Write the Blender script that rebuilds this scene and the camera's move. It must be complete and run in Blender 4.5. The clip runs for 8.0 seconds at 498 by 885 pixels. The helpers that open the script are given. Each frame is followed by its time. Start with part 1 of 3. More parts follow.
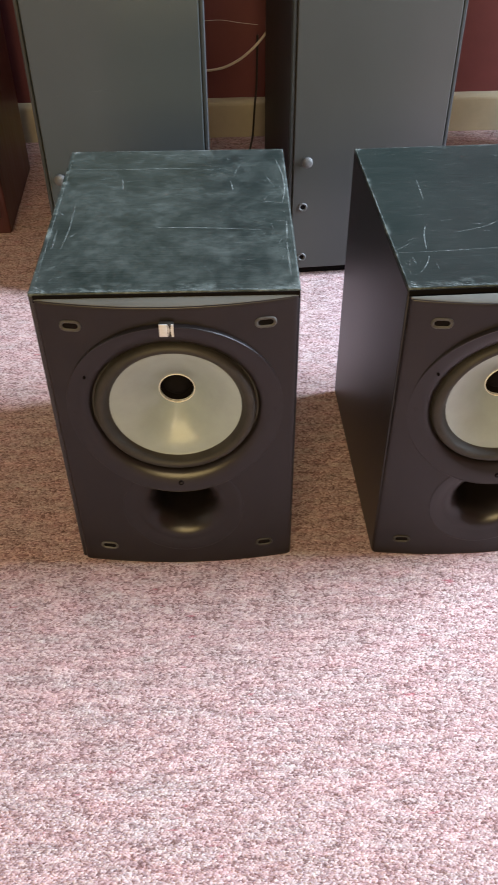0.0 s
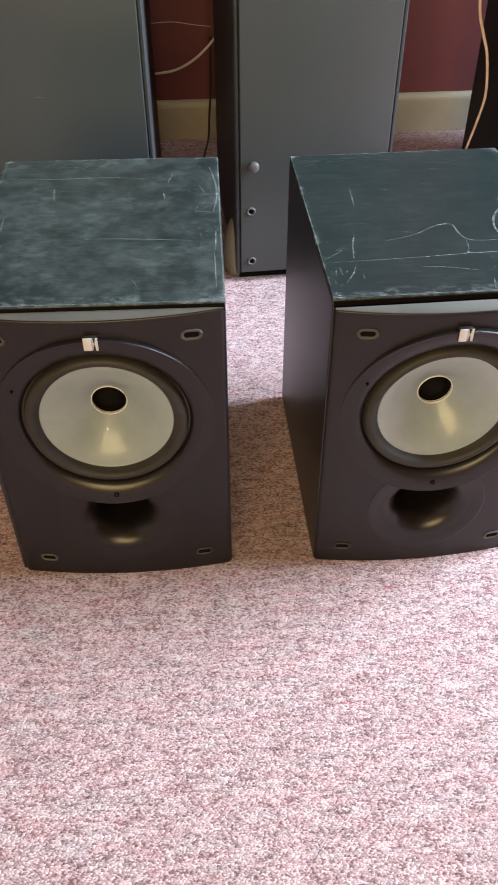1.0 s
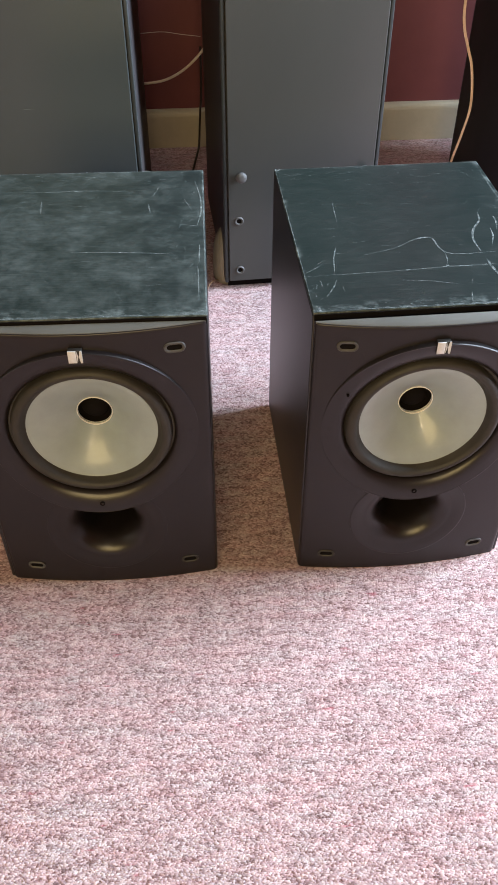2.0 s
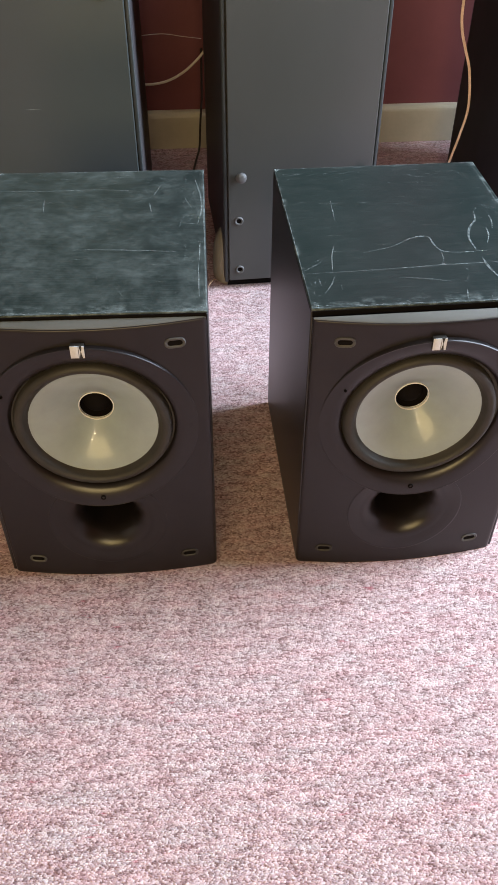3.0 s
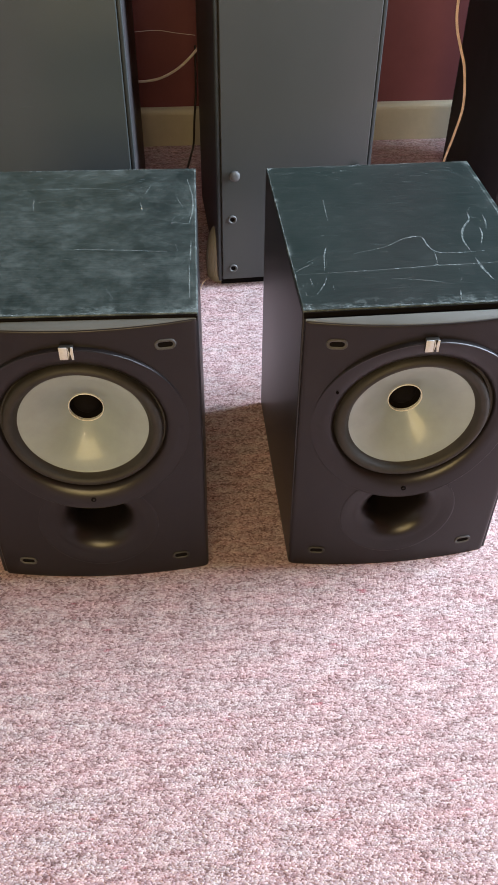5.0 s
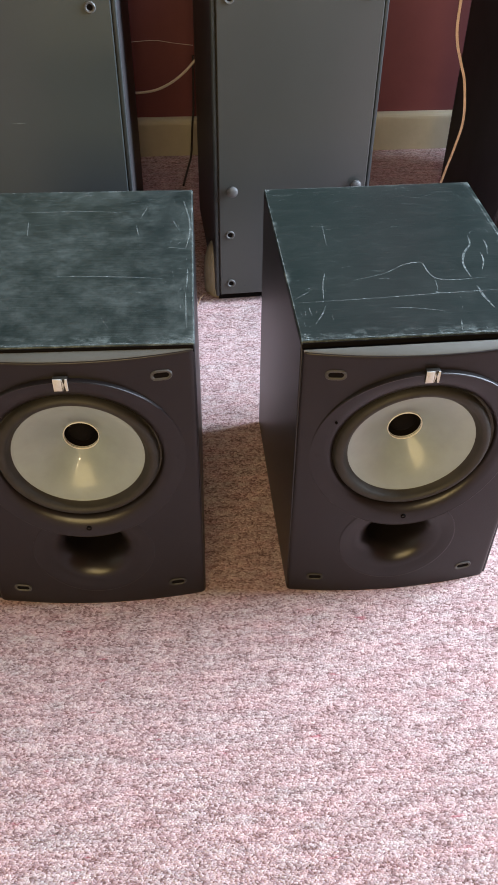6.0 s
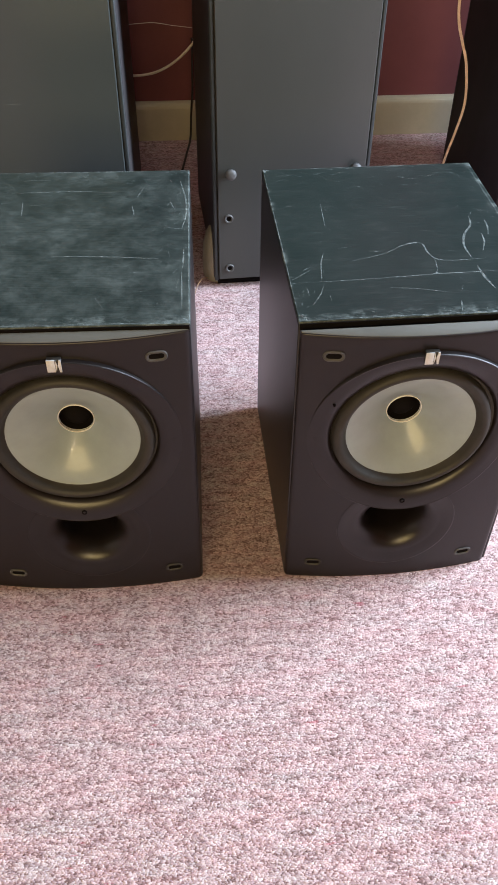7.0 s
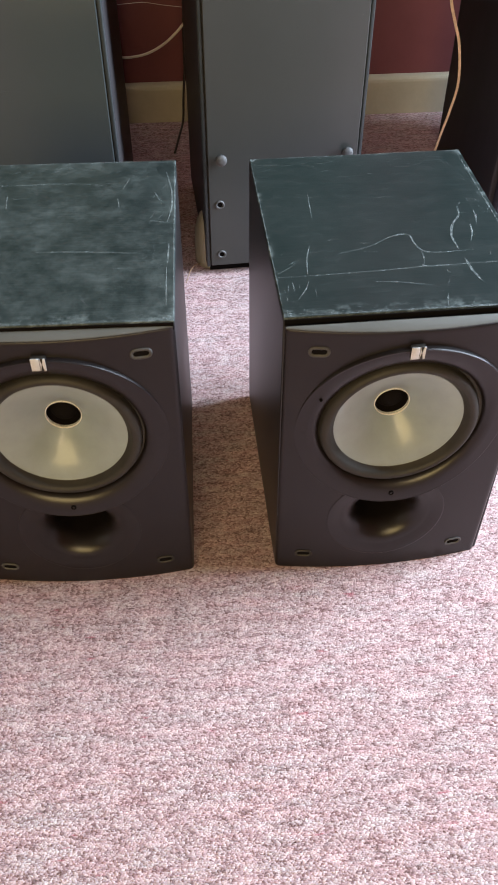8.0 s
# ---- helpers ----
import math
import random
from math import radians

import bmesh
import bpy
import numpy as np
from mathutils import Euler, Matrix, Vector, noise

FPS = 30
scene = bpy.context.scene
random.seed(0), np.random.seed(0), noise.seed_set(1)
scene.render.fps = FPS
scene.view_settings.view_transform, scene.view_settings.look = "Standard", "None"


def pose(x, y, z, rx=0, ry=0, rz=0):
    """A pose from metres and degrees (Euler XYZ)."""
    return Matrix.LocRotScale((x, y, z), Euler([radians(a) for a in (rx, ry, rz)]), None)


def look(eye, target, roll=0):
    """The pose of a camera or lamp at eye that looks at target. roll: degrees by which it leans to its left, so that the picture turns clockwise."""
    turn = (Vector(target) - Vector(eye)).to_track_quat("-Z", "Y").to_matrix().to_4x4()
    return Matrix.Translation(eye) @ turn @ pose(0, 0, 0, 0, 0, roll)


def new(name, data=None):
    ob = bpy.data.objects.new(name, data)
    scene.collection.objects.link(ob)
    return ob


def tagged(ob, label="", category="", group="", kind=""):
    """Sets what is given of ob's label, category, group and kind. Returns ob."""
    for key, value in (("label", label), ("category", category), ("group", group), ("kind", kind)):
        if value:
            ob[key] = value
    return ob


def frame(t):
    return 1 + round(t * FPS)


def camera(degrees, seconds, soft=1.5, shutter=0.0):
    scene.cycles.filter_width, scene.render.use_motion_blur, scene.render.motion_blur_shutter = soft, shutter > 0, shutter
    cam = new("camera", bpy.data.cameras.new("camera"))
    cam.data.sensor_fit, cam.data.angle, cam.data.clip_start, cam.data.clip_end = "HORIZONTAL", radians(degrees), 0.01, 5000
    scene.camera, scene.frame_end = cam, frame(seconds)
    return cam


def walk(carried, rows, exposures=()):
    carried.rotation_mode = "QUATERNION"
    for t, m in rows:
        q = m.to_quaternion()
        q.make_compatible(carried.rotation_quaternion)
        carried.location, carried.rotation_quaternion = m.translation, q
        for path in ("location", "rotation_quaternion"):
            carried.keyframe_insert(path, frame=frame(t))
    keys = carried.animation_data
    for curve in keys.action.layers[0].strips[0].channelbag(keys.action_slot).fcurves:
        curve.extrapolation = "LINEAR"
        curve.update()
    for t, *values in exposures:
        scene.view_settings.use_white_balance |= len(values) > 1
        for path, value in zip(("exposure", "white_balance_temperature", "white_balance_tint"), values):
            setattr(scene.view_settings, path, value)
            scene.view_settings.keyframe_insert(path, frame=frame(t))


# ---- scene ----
cam = camera(33.4, 8.0, shutter=0.5)
PATH = [
    (0, (0.048, 0.017, 0.712), (0.05, 1.49, -0.641), -0.5),
    (0.5, (0.076, 0.024, 0.716), (0.096, 1.491, -0.643), -0.4),
    (1, (0.095, 0.027, 0.721), (0.139, 1.492, -0.639), -0.2),
    (1.5, (0.107, 0.027, 0.729), (0.159, 1.494, -0.63), -0.1),
    (3, (0.107, 0.008, 0.738), (0.162, 1.481, -0.614), 0.2),
    (3.5, (0.111, 0.009, 0.738), (0.169, 1.482, -0.614), 0.2),
    (4, (0.114, 0.011, 0.735), (0.173, 1.48, -0.621), 0.3),
    (4.5, (0.112, 0.012, 0.736), (0.17, 1.483, -0.619), 0.4),
    (5.8, (0.112, 0.039, 0.745), (0.185, 1.5, -0.619), 0.6),
    (6, (0.114, 0.045, 0.75), (0.181, 1.51, -0.61), 0.6),
    (6.5, (0.116, 0.039, 0.736), (0.184, 1.497, -0.632), 0.7),
    (7, (0.118, 0.047, 0.738), (0.182, 1.497, -0.638), 0.6),
    (7.5, (0.123, 0.052, 0.738), (0.181, 1.493, -0.648), 0.4),
    (7.8, (0.129, 0.054, 0.737), (0.182, 1.478, -0.666), 0.1),
    (8, (0.133, 0.059, 0.75), (0.188, 1.469, -0.667), -0.1),
]

walk(cam, [(t, look(eye, target, roll)) for t, eye, target, roll in PATH], exposures=[(0, 0.09), (1.5, 0.04), (3.5, -0.05), (4.5, -0.07), (6, -0.11), (6.5, -0.05), (7.5, -0.09), (8, -0.08)])

# ---- light ----
world = bpy.data.worlds.new("sky")
scene.world = world
world.use_nodes = True
sky = world.node_tree.nodes.new("ShaderNodeTexSky")
sky.sky_type, sky.sun_disc = "NISHITA", False
sky.sun_elevation, sky.sun_rotation = radians(35), radians(200)
world.node_tree.links.new(sky.outputs[0], world.node_tree.nodes["Background"].inputs[0])
world.node_tree.nodes["Background"].inputs[1].default_value = 0.1

ROOM_W, ROOM_E, ROOM_S, ROOM_N, ROOM_H = -2.6, 1.60, -2.4, 1.96, 2.6
WALL_Y, WALL_TURN = 1.763, 2.6
WIN_Y0, WIN_Y1, WIN_Z0, WIN_Z1 = 0.50, 1.40, 0.30, 2.45
FRONT_X0, FRONT_X1, FRONT_Z0, FRONT_Z1 = -1.25, 0.45, 0.8, 2.0


def area(name, m, sx, sy, power, colour, shape="RECTANGLE"):
    lamp = bpy.data.lights.new(name, "AREA")
    lamp.shape, lamp.size, lamp.size_y, lamp.energy, lamp.color = shape, sx, sy, power, colour
    ob = new(name, lamp)
    ob.matrix_world = m
    return ob


area("window_daylight", look((ROOM_E + 0.06, (WIN_Y0 + WIN_Y1) / 2, (WIN_Z0 + WIN_Z1) / 2), (0, (WIN_Y0 + WIN_Y1) / 2, (WIN_Z0 + WIN_Z1) / 2)),
     WIN_Y1 - WIN_Y0 - 0.04, WIN_Z1 - WIN_Z0 - 0.04, 201, (0.70, 0.835, 1.0))
# unseen warm light from behind the camera, set in an added wall opening
area("front_warm_light", look(((FRONT_X0 + FRONT_X1) / 2, ROOM_S - 0.06, (FRONT_Z0 + FRONT_Z1) / 2), ((FRONT_X0 + FRONT_X1) / 2, 0, (FRONT_Z0 + FRONT_Z1) / 2)),
     FRONT_X1 - FRONT_X0 - 0.04, FRONT_Z1 - FRONT_Z0 - 0.04, 66, (1.0, 0.71, 0.25))
PENDANTS = [(0.12, -1.90, 1.76), (0.30, -1.95, 1.52)]
for px, py, pz in PENDANTS:
    area("pendant_bulb", look((px, py, pz), (0.15, 0.6, 0.2)), 0.08, 0.08, 6, (1.0, 0.78, 0.50), "DISK")


# ---- materials ----
def material(name, colour, rough=0.5, spec=0.5, metal=0.0, vary=0.0, scale=30.0, stretch=(1, 1, 1), bump=0.0, bump_scale=400.0, rough_vary=0.0):
    m = bpy.data.materials.new(name)
    m.use_nodes = True
    nt = m.node_tree
    b = nt.nodes["Principled BSDF"]
    b.inputs["Base Color"].default_value = (*colour, 1)
    b.inputs["Roughness"].default_value = rough
    b.inputs["Specular IOR Level"].default_value = spec
    b.inputs["Metallic"].default_value = metal
    co = nt.nodes.new("ShaderNodeTexCoord")
    mp = nt.nodes.new("ShaderNodeMapping")
    mp.inputs["Scale"].default_value = stretch
    nt.links.new(co.outputs["Object"], mp.inputs[0])
    if vary or rough_vary:
        n = nt.nodes.new("ShaderNodeTexNoise")
        n.inputs["Scale"].default_value, n.inputs["Detail"].default_value, n.inputs["Roughness"].default_value = scale, 8, 0.65
        nt.links.new(mp.outputs[0], n.inputs["Vector"])
    if vary:
        r = nt.nodes.new("ShaderNodeValToRGB")
        r.color_ramp.elements[0].position, r.color_ramp.elements[1].position = 0.3, 0.7
        r.color_ramp.elements[0].color = (*[c * (1 - vary) for c in colour], 1)
        r.color_ramp.elements[1].color = (*[min(1, c * (1 + vary)) for c in colour], 1)
        nt.links.new(n.outputs["Fac"], r.inputs[0])
        nt.links.new(r.outputs[0], b.inputs["Base Color"])
    if rough_vary:
        mr = nt.nodes.new("ShaderNodeMapRange")
        mr.inputs["From Min"].default_value, mr.inputs["From Max"].default_value = 0.3, 0.7
        mr.inputs["To Min"].default_value, mr.inputs["To Max"].default_value = rough - rough_vary, rough + rough_vary
        nt.links.new(n.outputs["Fac"], mr.inputs["Value"])
        nt.links.new(mr.outputs[0], b.inputs["Roughness"])
    if bump:
        nb = nt.nodes.new("ShaderNodeTexNoise")
        nb.inputs["Scale"].default_value, nb.inputs["Detail"].default_value = bump_scale, 3
        nt.links.new(mp.outputs[0], nb.inputs["Vector"])
        bp = nt.nodes.new("ShaderNodeBump")
        bp.inputs["Strength"].default_value, bp.inputs["Distance"].default_value = bump, 0.0006
        nt.links.new(nb.outputs["Fac"], bp.inputs["Height"])
        nt.links.new(bp.outputs[0], b.inputs["Normal"])
    return m


def scuffed_vinyl(cloud, streak, pale):
    """Black wood-grain vinyl under a dusty, rubbed haze."""
    m = bpy.data.materials.new("scuffed_vinyl")
    m.use_nodes = True
    nt = m.node_tree
    b = nt.nodes["Principled BSDF"]
    co = nt.nodes.new("ShaderNodeTexCoord")

    def noise_tex(scale, stretch, detail=6, rough=0.6):
        mp = nt.nodes.new("ShaderNodeMapping")
        mp.inputs["Scale"].default_value = stretch
        nt.links.new(co.outputs["Object"], mp.inputs[0])
        n = nt.nodes.new("ShaderNodeTexNoise")
        n.inputs["Scale"].default_value, n.inputs["Detail"].default_value, n.inputs["Roughness"].default_value = scale, detail, rough
        nt.links.new(mp.outputs[0], n.inputs["Vector"])
        return n.outputs["Fac"]

    def ramp(value, a, c):
        r = nt.nodes.new("ShaderNodeMapRange")
        r.inputs["From Min"].default_value, r.inputs["From Max"].default_value = a, c
        nt.links.new(value, r.inputs["Value"])
        return r.outputs[0]

    def math_node(op, a, c):
        n = nt.nodes.new("ShaderNodeMath")
        n.operation = op
        for k, v in enumerate((a, c)):
            if isinstance(v, float):
                n.inputs[k].default_value = v
            else:
                nt.links.new(v, n.inputs[k])
        return n.outputs[0]

    broad = ramp(noise_tex(24, (0.9, 0.9, 1), 12, 0.70), 0.36, 0.66)
    blots = ramp(noise_tex(105, (0.9, 0.9, 1), 8, 0.70), 0.38, 0.64)
    clouds = math_node("MULTIPLY", broad, math_node("ADD", math_node("MULTIPLY", blots, 0.9), 0.45))
    rubs = ramp(noise_tex(55, (0.7, 4, 1), 9, 0.72), 0.46, 0.72)
    grain = ramp(noise_tex(150, (0.10, 4, 3), 6), 0.35, 0.7)
    # rubbed, dusty border that fades raggedly inwards
    xyz = nt.nodes.new("ShaderNodeSeparateXYZ")
    nt.links.new(co.outputs["Object"], xyz.inputs[0])
    side = math_node("SUBTRACT", 0.1125, math_node("ABSOLUTE", xyz.outputs[0], 0.0))
    end = math_node("SUBTRACT", 0.1405, math_node("ABSOLUTE", math_node("SUBTRACT", xyz.outputs[1], 0.1405), 0.0))
    near = ramp(math_node("MINIMUM", side, end), 0.007, 0.0)
    ragged = ramp(noise_tex(70, (0.6, 1, 1), 8, 0.75), 0.52, 0.74)
    border = math_node("MULTIPLY", math_node("MULTIPLY", near, near), ragged)
    # dust caught along the front edge
    front = math_node("MULTIPLY", ramp(xyz.outputs[1], 0.017, 0.002), ramp(noise_tex(120, (0.7, 1, 1), 8, 0.75), 0.50, 0.72))
    border = math_node("MAXIMUM", border, math_node("MULTIPLY", front, 0.6))
    haze = math_node("ADD", math_node("MULTIPLY", clouds, cloud), math_node("MULTIPLY", math_node("MULTIPLY", rubs, grain), streak))
    mix = nt.nodes.new("ShaderNodeMix")
    mix.data_type = "RGBA"
    nt.links.new(haze, mix.inputs["Factor"])
    mix.inputs["A"].default_value, mix.inputs["B"].default_value = (0.010, 0.0190, 0.0182, 1), (pale * 0.80, pale, pale * 0.94, 1)
    worn = nt.nodes.new("ShaderNodeMix")
    worn.data_type = "RGBA"
    nt.links.new(border, worn.inputs["Factor"])
    nt.links.new(mix.outputs["Result"], worn.inputs["A"])
    worn.inputs["B"].default_value = (0.27, 0.32, 0.31, 1)
    nt.links.new(worn.outputs["Result"], b.inputs["Base Color"])
    nt.links.new(math_node("ADD", math_node("MULTIPLY", haze, 0.22), 0.32), b.inputs["Roughness"])
    b.inputs["Specular IOR Level"].default_value = 0.42
    bp = nt.nodes.new("ShaderNodeBump")
    bp.inputs["Strength"].default_value, bp.inputs["Distance"].default_value = 0.25, 0.0004
    nt.links.new(grain, bp.inputs["Height"])
    nt.links.new(bp.outputs[0], b.inputs["Normal"])
    return m


def yarn(name, loops):
    """Pile of several yarn colours drifting in streaks: one colour a tuft where loops stand, one a cell elsewhere."""
    m = bpy.data.materials.new(name)
    m.use_nodes = True
    nt = m.node_tree
    b = nt.nodes["Principled BSDF"]
    b.inputs["Roughness"].default_value, b.inputs["Specular IOR Level"].default_value = 0.9, 0.1
    co, geo = nt.nodes.new("ShaderNodeTexCoord"), nt.nodes.new("ShaderNodeNewGeometry")
    mp = nt.nodes.new("ShaderNodeMapping")
    mp.inputs["Scale"].default_value = (0.36, 1.25, 1)
    nt.links.new(co.outputs["Object"], mp.inputs[0])
    n = nt.nodes.new("ShaderNodeTexNoise")
    n.inputs["Scale"].default_value, n.inputs["Detail"].default_value, n.inputs["Roughness"].default_value = 95, 6, 0.75
    nt.links.new(mp.outputs[0], n.inputs["Vector"])
    drift = nt.nodes.new("ShaderNodeMapRange")
    drift.inputs["From Min"].default_value, drift.inputs["From Max"].default_value = 0.36, 0.64
    nt.links.new(n.outputs["Fac"], drift.inputs["Value"])
    mix = nt.nodes.new("ShaderNodeMix")
    mix.inputs["Factor"].default_value = 0.36
    if loops:
        nt.links.new(geo.outputs["Random Per Island"], mix.inputs["A"])
    else:
        cm, cell, sep, bp = (nt.nodes.new(k) for k in ("ShaderNodeMapping", "ShaderNodeTexVoronoi", "ShaderNodeSeparateColor", "ShaderNodeBump"))
        cm.inputs["Scale"].default_value = (1, 2, 1)
        cell.inputs["Scale"].default_value = 330
        nt.links.new(co.outputs["Object"], cm.inputs[0])
        nt.links.new(cm.outputs[0], cell.inputs["Vector"])
        nt.links.new(cell.outputs["Color"], sep.inputs[0])
        nt.links.new(sep.outputs[0], mix.inputs["A"])
        bp.invert = True
        bp.inputs["Strength"].default_value, bp.inputs["Distance"].default_value = 0.7, 0.001
        nt.links.new(cell.outputs["Distance"], bp.inputs["Height"])
        nt.links.new(bp.outputs[0], b.inputs["Normal"])
    nt.links.new(drift.outputs[0], mix.inputs["B"])
    r = nt.nodes.new("ShaderNodeValToRGB")
    cr = r.color_ramp
    cr.interpolation = "LINEAR"
    stops = [(0.0, (0.15, 0.098, 0.098)), (0.22, (0.25, 0.163, 0.165)), (0.36, (0.365, 0.264, 0.271)), (0.48, (0.432, 0.310, 0.318)),
             (0.60, (0.492, 0.384, 0.390)), (0.74, (0.562, 0.450, 0.456)), (1.0, (0.69, 0.585, 0.585))]
    while len(cr.elements) < len(stops):
        cr.elements.new(0.5)
    for e, (p, c) in zip(cr.elements, stops):
        e.position, e.color = p, (*c, 1)
    nt.links.new(mix.outputs["Result"], r.inputs[0])
    # broad drift between rose and green-grey yarns
    hue = nt.nodes.new("ShaderNodeTexNoise")
    hue.inputs["Scale"].default_value, hue.inputs["Detail"].default_value, hue.inputs["Roughness"].default_value = 45, 8, 0.78
    nt.links.new(mp.outputs[0], hue.inputs["Vector"])
    tint = nt.nodes.new("ShaderNodeValToRGB")
    for e, (p, c) in zip(tint.color_ramp.elements, ((0.36, (0.94, 0.985, 0.955)), (0.64, (1.10, 0.945, 0.93)))):
        e.position, e.color = p, (*c, 1)
    nt.links.new(hue.outputs["Fac"], tint.inputs[0])
    mul = nt.nodes.new("ShaderNodeMix")
    mul.data_type, mul.blend_type = "RGBA", "MULTIPLY"
    mul.inputs["Factor"].default_value = 1.0
    nt.links.new(r.outputs[0], mul.inputs["A"])
    nt.links.new(tint.outputs[0], mul.inputs["B"])
    # a few red threads running along the rows
    rm, rn, rr = (nt.nodes.new(k) for k in ("ShaderNodeMapping", "ShaderNodeTexNoise", "ShaderNodeMapRange"))
    rm.inputs["Scale"].default_value = (0.22, 1, 1)
    rn.inputs["Scale"].default_value, rn.inputs["Detail"].default_value = 150, 2
    rr.inputs["From Min"].default_value, rr.inputs["From Max"].default_value = 0.70, 0.76
    rr.inputs["To Max"].default_value = 0.6
    nt.links.new(co.outputs["Object"], rm.inputs[0])
    nt.links.new(rm.outputs[0], rn.inputs["Vector"])
    nt.links.new(rn.outputs["Fac"], rr.inputs["Value"])
    red = nt.nodes.new("ShaderNodeMix")
    red.data_type = "RGBA"
    nt.links.new(rr.outputs[0], red.inputs["Factor"])
    nt.links.new(mul.outputs["Result"], red.inputs["A"])
    red.inputs["B"].default_value = (0.40, 0.10, 0.13, 1)
    nt.links.new(red.outputs["Result"], b.inputs["Base Color"])
    return m


def scratch_paint():
    """Bare, pale scratches that break up along their length."""
    m = bpy.data.materials.new("scratch")
    m.use_nodes = True
    nt = m.node_tree
    b, out = nt.nodes["Principled BSDF"], nt.nodes["Material Output"]
    b.inputs["Base Color"].default_value, b.inputs["Roughness"].default_value = (0.33, 0.38, 0.375, 1), 0.7
    tr, mx, n, co = (nt.nodes.new(k) for k in ("ShaderNodeBsdfTransparent", "ShaderNodeMixShader", "ShaderNodeTexNoise", "ShaderNodeTexCoord"))
    n.inputs["Scale"].default_value, n.inputs["Detail"].default_value = 260, 4
    nt.links.new(co.outputs["Object"], n.inputs["Vector"])
    mr = nt.nodes.new("ShaderNodeMapRange")
    mr.inputs["From Min"].default_value, mr.inputs["From Max"].default_value = 0.38, 0.68
    mr.inputs["To Min"].default_value, mr.inputs["To Max"].default_value = 0.08, 0.58
    nt.links.new(n.outputs["Fac"], mr.inputs["Value"])
    nt.links.new(mr.outputs[0], mx.inputs[0])
    nt.links.new(tr.outputs[0], mx.inputs[1])
    nt.links.new(b.outputs[0], mx.inputs[2])
    nt.links.new(mx.outputs[0], out.inputs["Surface"])
    return m


VINYL_CLOUDY, VINYL_STREAKED = scuffed_vinyl(0.85, 0.22, 0.080), scuffed_vinyl(0.32, 0.46, 0.044)
VINYL_SIDE = material("black_vinyl", (0.012, 0.011, 0.012), 0.40, 0.7, vary=0.12, scale=40, bump=0.03, bump_scale=700)
PLASTIC = material("black_plastic", (0.0108, 0.0086, 0.0095), 0.36, 0.38, vary=0.2, scale=40, bump=0.12, bump_scale=1500, rough_vary=0.05)
RING_PLASTIC = material("satin_black_plastic", (0.0108, 0.0086, 0.0095), 0.32, 0.42, vary=0.2, scale=40, bump=0.08, bump_scale=1500)
LIP = material("lighter_grey_plastic", (0.095, 0.098, 0.092), 0.36, 0.5, vary=0.15, scale=25)
RUBBER = material("black_rubber", (0.026, 0.024, 0.021), 0.55, 0.35, vary=0.25, scale=60, bump=0.1, bump_scale=900)
# near black: for black parts and for shade painted into holes and gaps
HOLE = material("black_and_recess_shade", (0.006, 0.005, 0.005), 0.8, 0.05)
CONE = material("cream_cone", (0.262, 0.315, 0.342), 0.36, 0.35, vary=0.10, scale=22, rough_vary=0.06)
PALE_RIM = material("pale_metal", (0.86, 0.84, 0.82), 0.35, 0.5, 0.0, vary=0.05, scale=200)
SILVER = material("brushed_silver", (0.60, 0.62, 0.64), 0.38, 0.5, 0.25, vary=0.1, scale=300)
SOCKET = material("grey_rubber", (0.06, 0.06, 0.06), 0.5, 0.4, vary=0.2, scale=200)
for glossy, coat, soft in ((CONE, 0.20, 0.05),):
    bsdf = glossy.node_tree.nodes["Principled BSDF"]
    bsdf.inputs["Coat Weight"].default_value, bsdf.inputs["Coat Roughness"].default_value = coat, soft
SCRATCH = scratch_paint()
YARN, CARPET = yarn("carpet_yarn", True), yarn("carpet_weave", False)
TOWER = material("dark_grey_laminate", (0.046, 0.048, 0.0455), 0.30, 0.5, vary=0.07, scale=5, bump=0.08, bump_scale=700, rough_vary=0.03)
# bluer copy of the tower laminate: cool daylight is tinted into its colour
TOWER_PALE = material("cool_lit_grey_laminate", (0.045, 0.0545, 0.056), 0.30, 0.5, vary=0.07, scale=4, bump=0.08, bump_scale=700, rough_vary=0.04)
TOWER_EDGE = material("black_laminate_edge", (0.03, 0.036, 0.038), 0.33, 0.5, vary=0.2, scale=20)
TOWER_SIDE = material("black_laminate", (0.042, 0.038, 0.040), 0.45, 0.4, vary=0.2, scale=15)
BLACK_BOX = material("flat_black_paint", (0.030, 0.029, 0.036), 0.6, 0.25, vary=0.2, scale=15)
PEG = material("grey_plastic_peg", (0.078, 0.078, 0.078), 0.5, 0.5, vary=0.15, scale=300)
WALL = material("maroon_paint", (0.145, 0.042, 0.044), 0.55, 0.35, vary=0.12, scale=6, bump=0.15, bump_scale=160)
WALL_PLAIN = material("cream_wall_paint", (0.55, 0.50, 0.42), 0.7, 0.3, vary=0.06, scale=4, bump=0.1, bump_scale=160)
CEILING = material("tan_ceiling_tile", (0.20, 0.175, 0.145), 0.85, 0.2, vary=0.04, scale=5, bump=0.2, bump_scale=120)
SKIRTING = material("cream_gloss_paint", (0.45, 0.40, 0.295), 0.38, 0.5, vary=0.10, scale=14, bump=0.08, bump_scale=150)
BLACK_CLOTH = material("black_grille_cloth", (0.022, 0.023, 0.031), 0.85, 0.2, vary=0.2, scale=900, bump=0.4, bump_scale=1800)
WHITE_CABLE = material("white_cable_sheath", (0.55, 0.48, 0.44), 0.45, 0.4, vary=0.1, scale=80)
TAN_CABLE = material("amber_clear_cable", (0.66, 0.49, 0.34), 0.35, 0.5, vary=0.2, scale=120)
